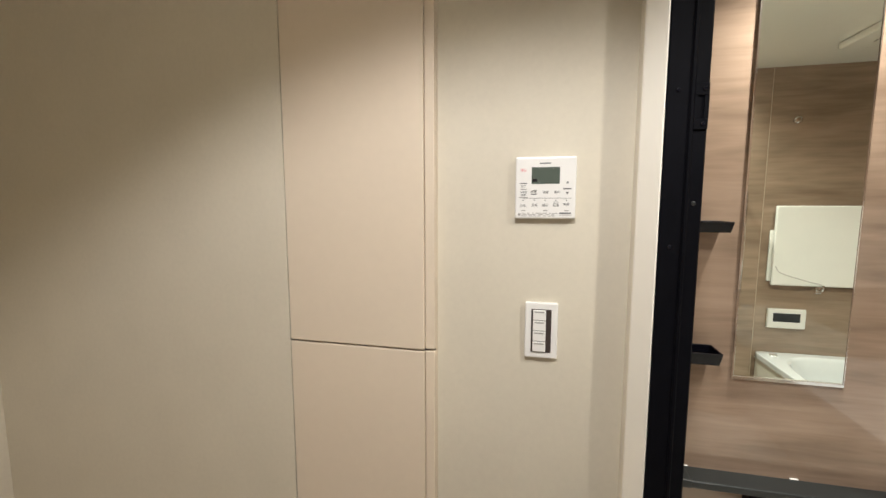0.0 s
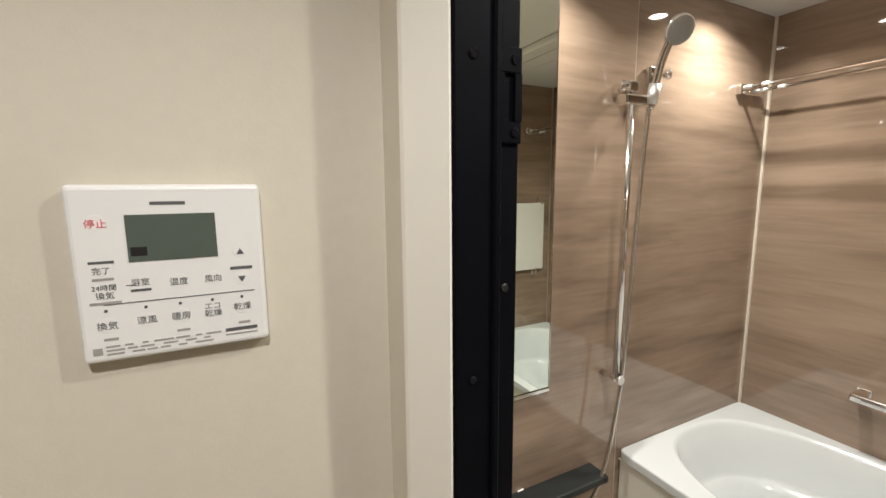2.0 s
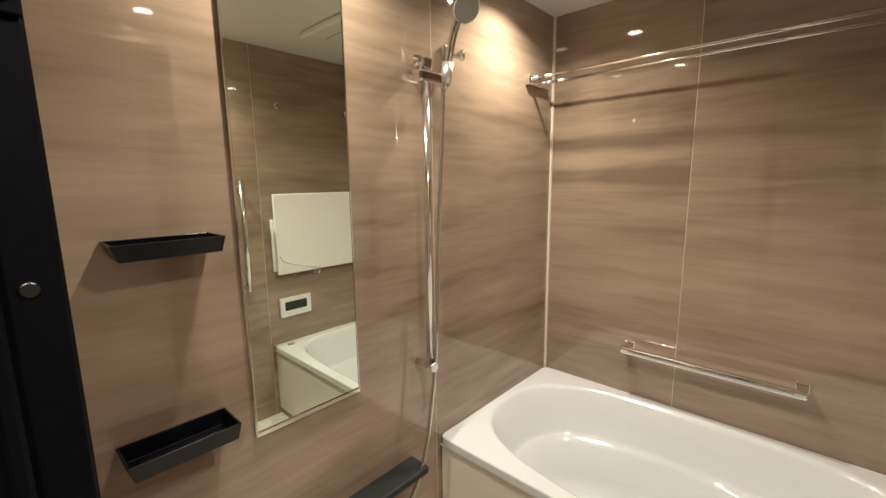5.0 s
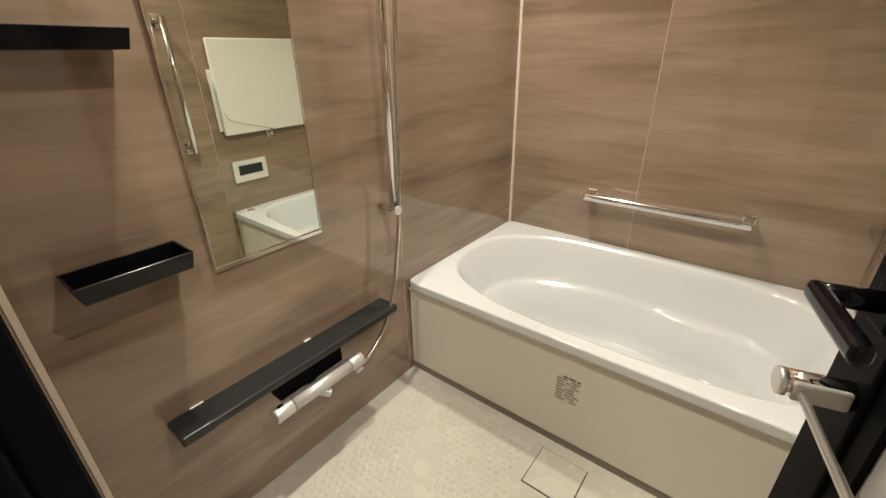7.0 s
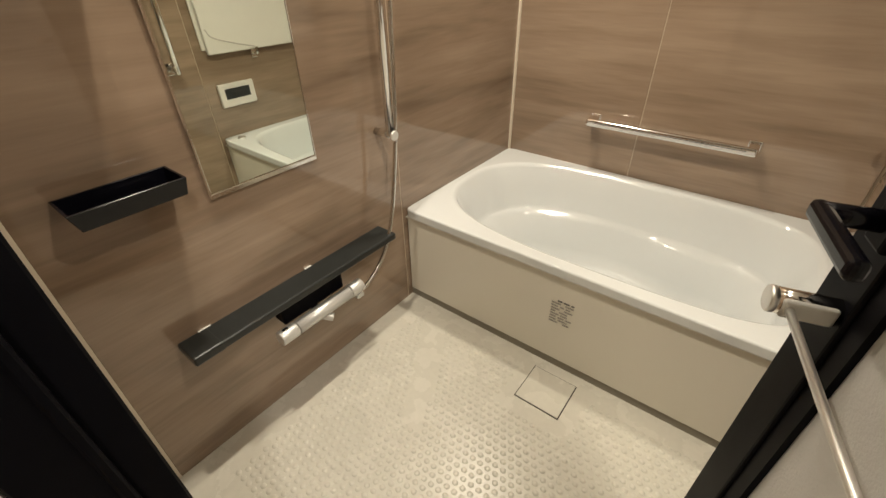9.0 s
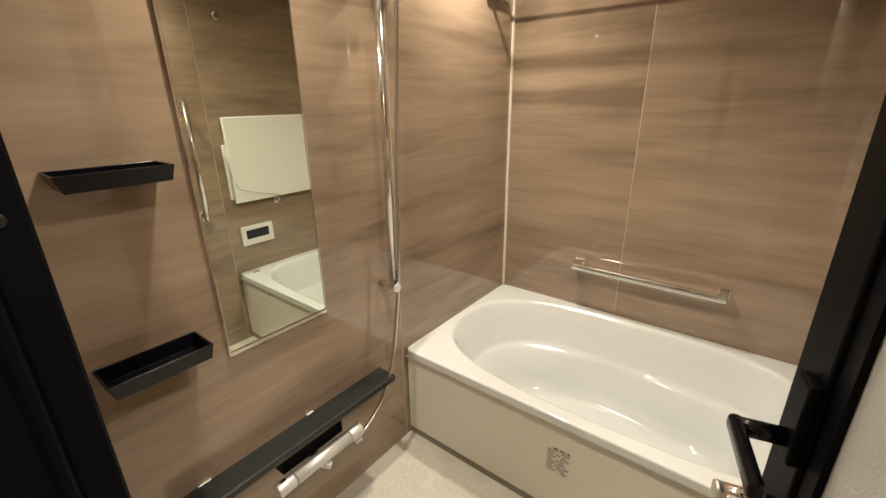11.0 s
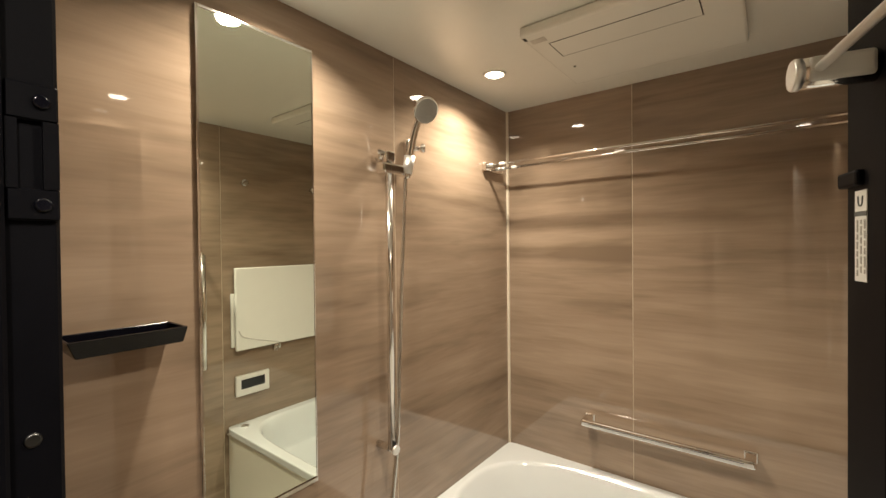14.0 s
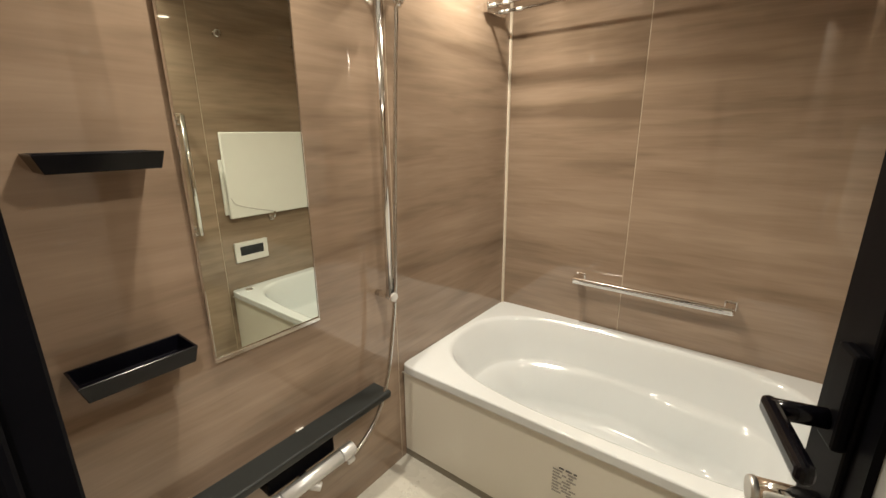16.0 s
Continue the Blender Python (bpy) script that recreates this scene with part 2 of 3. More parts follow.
# mirror wall
w = slab("wall_west", (-T, -0.030, -0.1), (0, D, H + 0.05), M_joint, kind="structure", label="bathroom wall with mirror and shower, brown wood-print panels", category="wall")
part("panel", box(B(), (0, 0.012, 0.0), (0.006, 1.024, H), 0.001, 1), M_wood, w)
part("panel", box(B(), (0, 1.027, 0.0), (0.006, D - 0.013, H), 0.001, 1), M_wood, w)
# wall facing the mirror
w = slab("wall_east", (W, -0.030, -0.1), (W + T, D, H + 0.05), M_joint, kind="structure", label="bathroom wall facing the mirror, brown wood-print panels", category="wall")
part("panel", box(B(), (W - 0.006, 0.012, 0.0), (W, 1.024, H), 0.001, 1), M_wood, w)
part("panel", box(B(), (W - 0.006, 1.027, 0.0), (W, D - 0.013, H), 0.001, 1), M_wood, w)
for lo, hi in (((0.006, D - 0.015, 0.0), (0.016, D - 0.006, H)), ((0.0, 0.0, 0.0), (0.0065, 0.0118, H))):
    slab("trim", lo, hi, M_bead, kind="structure", label="pale vertical corner bead between the wall panels", category="trim")
slab("trim", (0.0, 1.0241, 0.0), (0.0052, 1.0269, H), M_joint, kind="structure", label="thin pale joint between wall panels", category="trim")
slab("trim", (0.6112, D - 0.0052, 0.0), (0.6142, D, H), M_joint, kind="structure", label="thin pale joint between wall panels", category="trim")
slab("trim", (W - 0.0052, 1.0241, 0.0), (W, 1.0269, H), M_joint, kind="structure", label="thin pale joint between wall panels", category="trim")
# door wall, left and right of the doorway and over it
DW = -0.08
slab("wall_south", (-T, DW, -0.1), (XP, -0.030, H + 0.05), M_joint, kind="structure", label="bathroom wall beside the door, brown panels", category="wall")
slab("wall_south_panel", (0.001, -0.030, 0.0), (XP + 0.003, -0.024, H), M_wood, kind="structure", label="brown wood-print panel beside the bathroom door", category="wall panel")
slab("wall_over_door", (XP, DW + 0.004, 2.04), (W + T, -0.024, 2.30), M_vinyl, kind="structure", label="cream wall over the bathroom door", category="wall")
slab("wall_beside_hinge", (HX + 0.035, DW, -0.1), (2.6, -0.026, 2.30), M_vinyl, kind="structure", label="cream vinyl washroom wall beside the door", category="wall")
slab("ceiling", (-T, -0.024, H), (W + T, D + T, H + 0.05), M_ceiling, kind="structure", label="glossy off-white bathroom ceiling", category="ceiling")

# floor with its raised anti-slip studs
fl = slab("floor", (-T, DW, -0.1), (W + T, D, 0.0), M_floor, kind="structure", label="beige resin bathroom floor with raised studs", category="floor")
verts, faces = [], []
P = 0.0265
DR = (0.648, 0.848, 0.810, 1.008)
iy = 0
y = 0.12
while y < 0.985:
    x = 0.13 + (P / 2 if iy % 2 else 0)
    while x < W - 0.06:
        inside = DR[0] - 0.05 < x < DR[2] + 0.05 and y > DR[1] - 0.05
        smooth_band = abs((x - 0.20) - 0.55 * (0.98 - y)) < 0.05 and y > 0.55
        if not inside and not smooth_band:
            o = len(verts)
            for r, h in ((0.0100, 0.0), (0.0082, 0.0018), (0.0048, 0.0030)):
                verts += [(x + r * math.cos(math.pi * k / 4 + 0.39), y + 0.9 * r * math.sin(math.pi * k / 4 + 0.39), h) for k in range(8)]
            faces += [tuple(o + 16 + k for k in range(8))]
            faces += [(o + q + k, o + q + (k + 1) % 8, o + q + 8 + (k + 1) % 8, o + q + 8 + k) for q in (0, 8) for k in range(8)]
        x += P
    y += P * 0.86
    iy += 1
me = bpy.data.meshes.new("floor_studs")
me.from_pydata(verts, [], faces)
me.polygons.foreach_set("use_smooth", [True] * len(faces))
me.materials.append(M_floor)
st = new("floor_studs", me)
st.parent = fl
tagged(st, kind="stuff")

# drain cover
dr = thing("drain_cover", (0.729, 0.924, 0.0), "square beige drain cover let into the bathroom floor", "drain")
part("gap", local(box(B(), (DR[0], DR[1], 0.0), (DR[2], DR[3], 0.0015)), dr), M_dark_gap, dr)
part("cover", local(box(B(), (DR[0] + 0.003, DR[1] + 0.003, 0.0), (DR[2] - 0.003, DR[3] - 0.003, 0.0045), 0.0015), dr), M_floor, dr)

# ---- ceiling things ----
def downlight(x, y, z, mirror_group):
    t = thing("downlight", (x, y, z), "round recessed warm downlight, lit", "light", mirror_group)
    bm = B()
    n = 40
    prof = [(0.046, 0.0), (0.045, -0.004), (0.037, -0.006), (0.035, 0.0)]
    rings = [[bm.verts.new((r * math.cos(2 * math.pi * k / n), r * math.sin(2 * math.pi * k / n), h)) for k in range(n)] for r, h in prof]
    for a, c in zip(rings, rings[1:]):
        for k in range(n):
            bm.faces.new((a[k], a[(k + 1) % n], c[(k + 1) % n], c[k])).smooth = True
    part("trim_ring", bm, M_white, t)
    bm = B()
    bmesh.ops.create_circle(bm, cap_ends=True, segments=n, radius=0.0355, matrix=Matrix.Translation((0, 0, -0.002)))
    part("lens", bm, M_glow, t, "glowing warm white lens")
    return t


for lx, ly in BATH_LAMPS:
    downlight(lx, ly, H, "bathroom ceiling lights")
for lx, ly in ROOM_LAMPS:
    downlight(lx, ly, 2.30, "washroom ceiling lights")

un = thing("ceiling_heater", (0.72, 1.40, H), "off-white bathroom heater-dryer unit in the ceiling", "heater")
ux0, uy0, ux1, uy1, uz = 0.455, 1.128, 1.025, 1.625, H - 0.034
part("cover", local(box(B(), (ux0, uy0, uz), (ux1, uy1, H), 0.009, 3), un), M_ceiling, un)
fx0, fy0, fx1, fy1 = 0.518, 1.220, 0.927, 1.333
part("grille_gap", local(box(B(), (fx0 - 0.0035, fy0 - 0.0035, uz - 0.0006), (fx1 + 0.0035, fy1 + 0.0035, uz + 0.002)), un), M_dark_gap, un)
part("grille_flap", local(box(B(), (fx0, fy0, uz - 0.0014), (fx1, fy1, uz), 0.0005, 1), un), M_ceiling, un)
part("sensor_slot", local(box(B(), (0.461, 1.140, uz - 0.0015), (0.470, 1.160, uz + 0.001)), un), M_dark_gap, un)
part("sensor_strip", local(box(B(), (0.473, 1.166, uz - 0.0012), (0.522, 1.194, uz + 0.001), 0.0005, 1), un), M_foil, un)
part("screw", local(tube(B(), [(0.518, 1.441, uz - 0.002), (0.518, 1.441, uz)], 0.005), un), M_dark_gap, un)

# ---- bathtub ----
def superloop(cx, cy, ax, ay, p0, z, n=96):
    """Rounded loop, squarer at the +x end."""
    out = []
    for k in range(n):
        a = 2 * math.pi * k / n
        c, s = math.cos(a), math.sin(a)
        p = p0 + 1.5 * min(1.0, max(0.0, 1.6 * (c + 0.15)))
        out.append(Vector((cx + ax * math.copysign(abs(c) ** (2 / p), c), cy + ay * math.copysign(abs(s) ** (2 / p), s), z)))
    return out


tub = thing("bathtub", (W / 2, (TUB_Y + D) / 2, 0.0), "white acrylic bathtub with oval basin and beige apron", "bathtub")
TX0, TX1, TY0, TY1 = 0.006, W - 0.006, TUB_Y, D - 0.006
bm = B()
n = 96
CX, CY = 0.680, 1.450
rect = []
for v in superloop(0, 0, 1, 1, 40, 0, n):
    rect.append(Vector(((TX0 + TX1) / 2 + v.x * (TX1 - TX0) / 2, (TY0 + TY1) / 2 + v.y * (TY1 - TY0) / 2, 0)))
def ring(vs, z=None):
    return [bm.verts.new(Vector((v.x, v.y, v.z if z is None else z))) for v in vs]
def benched(vs, k):
    """The back of the basin steps in to an armrest with a dip in its middle."""
    return [Vector((v.x, v.y - k * max(0.0, v.y - CY) / 0.31 * (0.55 + 0.45 * math.cos((v.x - CX) * 11.0 + math.pi)), v.z)) for v in vs]
def shrink(vs, d):
    c = Vector(((TX0 + TX1) / 2, (TY0 + TY1) / 2, 0))
    return [Vector((v.x - math.copysign(min(d, abs(v.x - c.x)), v.x - c.x), v.y - math.copysign(min(d, abs(v.y - c.y)), v.y - c.y), v.z)) for v in vs]
rings = [ring(shrink(rect, 0.008), RIM - 0.036), ring(shrink(rect, 0.002), RIM - 0.036), ring(rect, RIM - 0.034), ring(rect, RIM - 0.030), ring(rect, RIM - 0.008), ring(rect, RIM - 0.0055),
         ring(shrink(rect, 0.0016), RIM - 0.0016), ring(shrink(rect, 0.0055), RIM), ring(shrink(rect, 0.008), RIM), ring(shrink(rect, 0.012), RIM),
         ring(superloop(CX, CY, 0.652, 0.370, 2.62, RIM, n)), 
         ring(superloop(CX, CY, 0.648, 0.366, 2.62, RIM, n)), ring(superloop(CX, CY, 0.638, 0.357, 2.62, RIM - 0.004, n)),
         ring(superloop(CX, CY, 0.630, 0.349, 2.62, RIM - 0.016, n)), ring(superloop(CX + 0.005, CY, 0.600, 0.330, 2.62, RIM - 0.10, n)),
         ring(superloop(CX + 0.012, CY, 0.578, 0.315, 2.48, RIM - 0.185, n)), ring(benched(superloop(CX + 0.013, CY, 0.572, 0.312, 2.5, RIM - 0.200, n), 0.005)),
         ring(benched(superloop(CX + 0.014, CY, 0.566, 0.310, 2.5, RIM - 0.207, n), 0.030)), ring(benched(superloop(CX + 0.015, CY, 0.53, 0.305, 2.5, RIM - 0.225, n), 0.040)),
         ring(benched(superloop(CX + 0.02, CY, 0.492, 0.284, 2.6, RIM - 0.36, n), 0.036)),
         ring(superloop(CX + 0.02, CY, 0.455, 0.255, 2.7, RIM - 0.42, n)), ring(superloop(CX + 0.02, CY, 0.38, 0.20, 2.5, RIM - 0.435, n))]
for a, c in zip(rings, rings[1:]):
    for k in range(n):
        bm.faces.new((a[k], a[(k + 1) % n], c[(k + 1) % n], c[k])).smooth = True
bm.faces.new(rings[-1])
part("basin", local(bm, tub), M_tub, tub, "glossy white oval basin and rim")
part("apron", local(box(B(), (0.010, TUB_Y + 0.010, 0.037), (W - 0.010, TUB_Y + 0.030, RIM - 0.040), 0.004), tub), M_apron, tub, "beige apron panel")
part("apron_edge", local(box(B(), (0.008, TUB_Y + 0.003, RIM - 0.0405), (W - 0.008, TUB_Y + 0.02, RIM - 0.0365)), tub), M_apron, tub)
# dark strip that stands for the shadow gap below the apron
part("kick_recess", local(box(B(), (0.006, TUB_Y + 0.016, 0.0), (W - 0.006, TUB_Y + 0.028, 0.05)), tub), M_kick, tub, "base strip, darkened in its colour as shade under the apron")
part("drain_button", local(tube(B(), [(W - 0.075, TUB_Y + 0.075, RIM - 0.002), (W - 0.075, TUB_Y + 0.075, RIM + 0.005)], 0.021, 24), tub), M_satin, tub, "chrome push button")
part("water_inlet", local(tube(B(), [(0.115, 1.27, 0.17), (0.140, 1.285, 0.17)], 0.022, 20), tub), M_satin, tub)
# apron sticker with unreadable lines
sx0, sx1, sz0, sz1, sy = 0.650, 0.735, 0.205, 0.315, TUB_Y + 0.0095
sk = thing("apron_sticker", (0.70, sy, 0.24), "clear sticker with small grey print on the bathtub apron", "sticker")
rnd = random.Random(4)
for i in range(9):
    zz = sz1 - 0.008 - i * 0.0118
    x = sx0 + 0.004 + (0.02 if i == 0 else 0)
    while x < sx1 - 0.012:
        ln = rnd.uniform(0.010, 0.034)
        part("print_line", local(box(B(), (x, sy - 0.0012, zz - 0.0026), (min(x + ln, sx1 - 0.004), sy + 0.0006, zz + 0.0026)), sk), M_print_faint if i else M_print, sk)
        x += ln + rnd.uniform(0.004, 0.020)

# ---- mirror ----
MX, MY0, MY1, MZ0, MZ1 = 0.012, 0.360, 0.676, 0.782, 2.043
mi = thing("wall_mirror", (0.006, (MY0 + MY1) / 2, MZ0), "tall narrow wall mirror in a thin chrome frame", "mirror")
part("backing", local(box(B(), (0.006, MY0 + 0.004, MZ0 + 0.004), (0.0105, MY1 - 0.004, MZ1 - 0.004)), mi), M_black, mi)
part("glass", local(box(B(), (0.0105, MY0 + 0.003, MZ0 + 0.003), (MX + 0.001, MY1 - 0.003, MZ1 - 0.003)), mi), M_mirror, mi, "silvered glass")
for nm, lo, hi in (("frame_bottom", (0.006, MY0, MZ0 - 0.008), (MX + 0.006, MY1, MZ0 + 0.004)), ("frame_top", (0.006, MY0, MZ1 - 0.004), (MX + 0.004, MY1, MZ1 + 0.002)),
                   ("frame_side", (0.006, MY0 - 0.003, MZ0 - 0.008), (MX + 0.004, MY0 + 0.003, MZ1 + 0.002)), ("frame_side", (0.006, MY1 - 0.002, MZ0 - 0.008), (MX + 0.002, MY1 + 0.002, MZ1 + 0.002))):
    part(nm, local(box(B(), lo, hi, 0.001, 1), mi), M_chrome, mi)

# ---- black wall trays ----
def tray(y0, y1, z_top, label, ht=0.034):
    t = thing("wall_tray", (0.006, (y0 + y1) / 2, z_top), label, "shelf", "black trays beside the mirror")
    dep, th = 0.100, 0.005
    bm = B()
    ins = 0.014
    o = [(0.006, y0, z_top), (0.006 + dep, y0, z_top), (0.006 + dep, y1, z_top), (0.006, y1, z_top)]
    b = [(0.006, y0 + ins, z_top - ht), (0.006 + dep - ins, y0 + ins, z_top - ht), (0.006 + dep - ins, y1 - ins * 0.3, z_top - ht), (0.006, y1 - ins * 0.3, z_top - ht)]
    i1 = [(0.006 + th, y0 + th, z_top), (0.006 + dep - th, y0 + th, z_top), (0.006 + dep - th, y1 - th, z_top), (0.006 + th, y1 - th, z_top)]
    i2 = [(0.006 + th, y0 + ins + th, z_top - ht + th), (0.006 + dep - ins - th, y0 + ins + th, z_top - ht + th), (0.006 + dep - ins - th, y1 - th - ins * 0.3, z_top - ht + th), (0.006 + th, y1 - th - ins * 0.3, z_top - ht + th)]
    rs = [[bm.verts.new(p) for p in q] for q in (b, o, i1, i2)]
    for a, c in zip(rs, rs[1:]):
        for k in range(4):
            bm.faces.new((a[k], a[(k + 1) % 4], c[(k + 1) % 4], c[k]))
    bm.faces.new(rs[0][::-1])
    bm.faces.new(rs[-1])
    bmesh.ops.bevel(bm, geom=list(bm.edges), offset=0.0012, segments=1, affect="EDGES")
    part("tray_body", local(bm, t), M_black_gloss, t)
    part("rack", local(box(B(), (0.035, y0 + 0.03, z_top - ht + 0.006), (0.055, y1 - 0.03, z_top - ht + 0.016), 0.002), t), M_black_gloss, t)
    return t


tray(0.104, 0.298, 1.305, "black glossy open tray on the wall, beside the mirror top")
tray(0.083, 0.294, 0.884, "black glossy open tray on the wall, below the other tray", 0.043)

# ---- counter shelf and tap ----
sh = thing("counter_shelf", (0.006, 0.53, 0.43), "long charcoal wall shelf over the bath tap", "shelf")
part("top_board", local(box(B(), (0.006, 0.160, 0.412), (0.096, 0.892, 0.438), 0.006, 3), sh), M_counter, sh)
part("end_cap", local(box(B(), (0.006, 0.156, 0.411), (0.0968, 0.235, 0.4388), 0.005, 2), sh), M_counter, sh)
part("wall_block", local(box(B(), (0.006, 0.42, 0.325), (0.060, 0.655, 0.413), 0.006, 2), sh), M_black, sh)
part("clip", local(box(B(), (0.008, 0.21, 0.4385), (0.013, 0.245, 0.4415), 0.001, 1), sh), M_white, sh)
part("clip", local(box(B(), (0.008, 0.555, 0.4385), (0.014, 0.580, 0.442), 0.001, 1), sh), M_white, sh)

tp = thing("bath_tap", (0.06, 0.53, 0.32), "satin chrome thermostatic mixer tap under the shelf", "tap")
TXc, TZc = 0.088, 0.318
part("body", local(tube(B(), [(TXc, 0.440, TZc), (TXc, 0.652, TZc)], 0.0225, 28), tp), M_silver, tp)
for a, b, nm in ((0.378, 0.437, "temperature_knob"), (0.655, 0.706, "flow_knob")):
    part(nm, local(tube(B(), [(TXc, a, TZc), (TXc, a + 0.003, TZc), (TXc, b - 0.003, TZc), (TXc, b, TZc)], [0.0215, 0.0238, 0.0238, 0.022], 28), tp), M_silver, tp)
part("stop_button", local(box(B(), (TXc - 0.006, 0.392, TZc + 0.018), (TXc + 0.006, 0.412, TZc + 0.025), 0.002), tp), M_chrome, tp)
part("spout", local(tube(B(), smooth_path([(TXc - 0.02, 0.52, TZc - 0.005), (TXc, 0.54, TZc - 0.024), (TXc + 0.018, 0.56, TZc - 0.036)]), 0.014, 16), tp), M_silver, tp)
part("lever", local(box(B(), (TXc + 0.008, 0.668, TZc - 0.036), (TXc + 0.022, 0.698, TZc - 0.018), 0.004), tp), M_silver, tp)
part("inlet", local(tube(B(), [(0.05, 0.53, TZc), (TXc, 0.53, TZc)], 0.016), tp), M_chrome, tp)

# ---- shower ----
SX, SYr = 0.072, 0.930
sr = thing("shower_rail", (0.006, SYr, 0.78), "tall chrome shower slide rail on the wall", "shower rail")
part("bar", local(tube(B(), [(SX, SYr, 0.785), (SX, SYr, 1.765)], 0.0125, 20), sr), M_chrome, sr)
part("lower_arm", local(tube(B(), [(0.006, SYr, 0.785), (SX + 0.016, SYr, 0.785)], 0.0115, 20), sr), M_chrome, sr)
part("lower_cap", local(tube(B(), [(SX + 0.014, SYr, 0.785), (SX + 0.022, SYr, 0.785)], 0.0155, 20), sr), M_satin, sr)
part("upper_arm", local(box(B(), (0.006, SYr - 0.020, 1.748), (SX + 0.014, SYr + 0.018, 1.784), 0.006), sr), M_chrome, sr)
part("slider", local(box(B(), (SX - 0.020, SYr - 0.045, 1.708), (SX + 0.026, SYr + 0.092, 1.742), 0.008, 3), sr), M_chrome, sr)
part("slider_knob", local(tube(B(), [(SX, SYr - 0.046, 1.748), (SX + 0.02, SYr - 0.052, 1.772)], 0.013, 16), sr), M_chrome, sr)
part("holder_cup", local(tube(B(), [(SX + 0.022, SYr + 0.066, 1.715), (SX + 0.030, SYr + 0.072, 1.775)], [0.017, 0.019], 20), sr), M_satin, sr)

hs = thing("hand_shower", (SX + 0.02, SYr + 0.066, 1.72), "chrome hand shower with grey spray face on its holder", "shower head")
hc = Vector((0.163, 1.016, 1.922))
part("handle", local(tube(B(), smooth_path([(SX + 0.020, SYr + 0.064, 1.700), (SX + 0.031, SYr + 0.072, 1.78), (SX + 0.045, SYr + 0.078, 1.85), hc + Vector((-0.022, -0.002, -0.01))]), 0.0125, 18), hs), M_chrome, hs)
face_n = Vector((0.78, -0.30, -0.55)).normalized()
bm = tube(B(), [hc - face_n * 0.028, hc - face_n * 0.020, hc - face_n * 0.006, hc + face_n * 0.004], [0.018, 0.037, 0.046, 0.044], 36)
part("head", local(bm, hs), M_chrome, hs)
part("spray_face", local(tube(B(), [hc + face_n * 0.0035, hc + face_n * 0.0065], [0.0418, 0.0405], 36), hs), M_head_face, hs, "grey spray plate")
hose_pts = smooth_path([(SX + 0.018, SYr + 0.062, 1.705), (SX + 0.012, SYr + 0.050, 1.45), (SX + 0.012, SYr + 0.030, 1.10), (SX + 0.012, SYr + 0.014, 0.82), (SX + 0.006, SYr - 0.008, 0.62),
                        (SX + 0.006, SYr - 0.046, 0.46), (SX + 0.008, SYr - 0.11, 0.350), (SX + 0.010, SYr - 0.20, 0.290), (SX + 0.012, SYr - 0.26, 0.302)], 40)
part("hose", local(tube(B(), hose_pts, [0.0068 if i % 2 else 0.0076 for i in range(len(hose_pts))], 12), hs), M_hose, hs, "flexible metal hose")

hk = thing("shower_hook", (0.006, 1.095, 1.83), "small chrome second shower holder on the wall", "hook")
part("wall_plate", local(box(B(), (0.006, 1.068, 1.795), (0.030, 1.110, 1.860), 0.006), hk), M_chrome, hk)
part("arm", local(tube(B(), [(0.02, 1.09, 1.828), (0.055, 1.115, 1.828)], 0.010), hk), M_chrome, hk)
part("knob", local(tube(B(), [(0.052, 1.108, 1.828), (0.058, 1.113, 1.828), (0.066, 1.120, 1.828), (0.070, 1.123, 1.828)], [0.010, 0.017, 0.017, 0.012], 18), hk), M_chrome, hk)

# ---- drying rails over the tub ----
RZ = 1.842
dl = thing("drying_rails", (0.006, 1.71, RZ), "pair of thin chrome drying rods across the bathtub", "clothes rail")
for ry in (1.633, 1.748):
    part("rod", local(tube(B(), [(0.018, ry, RZ), (W - 0.018, ry, RZ)], 0.0058, 16), dl), M_chrome, dl)
    for a, b in ((0.022, 0.055), (W - 0.022, W - 0.055)):
        part("sleeve", local(tube(B(), [(a, ry, RZ), (b, ry, RZ)], 0.0085, 16), dl), M_satin, dl)
    part("rod_joint", local(tube(B(), [(0.09, ry, RZ), (0.115, ry, RZ)], 0.0078, 16), dl), M_white, dl)
for x0, x1 in ((0.006, 0.030), (W - 0.030, W - 0.006)):
    part("end_bracket", local(box(B(), (x0, 1.612, RZ - 0.026), (x1, 1.768, RZ + 0.012), 0.004), dl), M_chrome, dl)

# ---- grab bar on the tub wall ----
GZ, GY = 0.668, D - 0.075
gb = thing("grab_bar", (0.73, D - 0.006, GZ), "horizontal chrome grab bar over the bathtub", "grab bar")
part("bar", local(box(B(), (0.409, GY - 0.013, GZ - 0.016), (1.040, GY + 0.011, GZ + 0.016), 0.0105, 5), gb), M_chrome, gb)
# thin dark strip drawn as the edge of a reflection along the chrome
part("reflection_line", local(box(B(), (0.445, GY - 0.0134, GZ + 0.0015), (1.004, GY - 0.010, GZ + 0.0040)), gb), M_dark_metal, gb)
for gx in (0.410, 1.005):
    part("end_post", local(box(B(), (gx, GY, GZ - 0.0155), (gx + 0.034, D - 0.006, GZ + 0.0155), 0.006, 3), gb), M_chrome, gb)
    part("wall_plate", local(box(B(), (gx - 0.004, D - 0.010, GZ - 0.020), (gx + 0.038, D - 0.006, GZ + 0.020), 0.0015, 1), gb), M_chrome, gb)

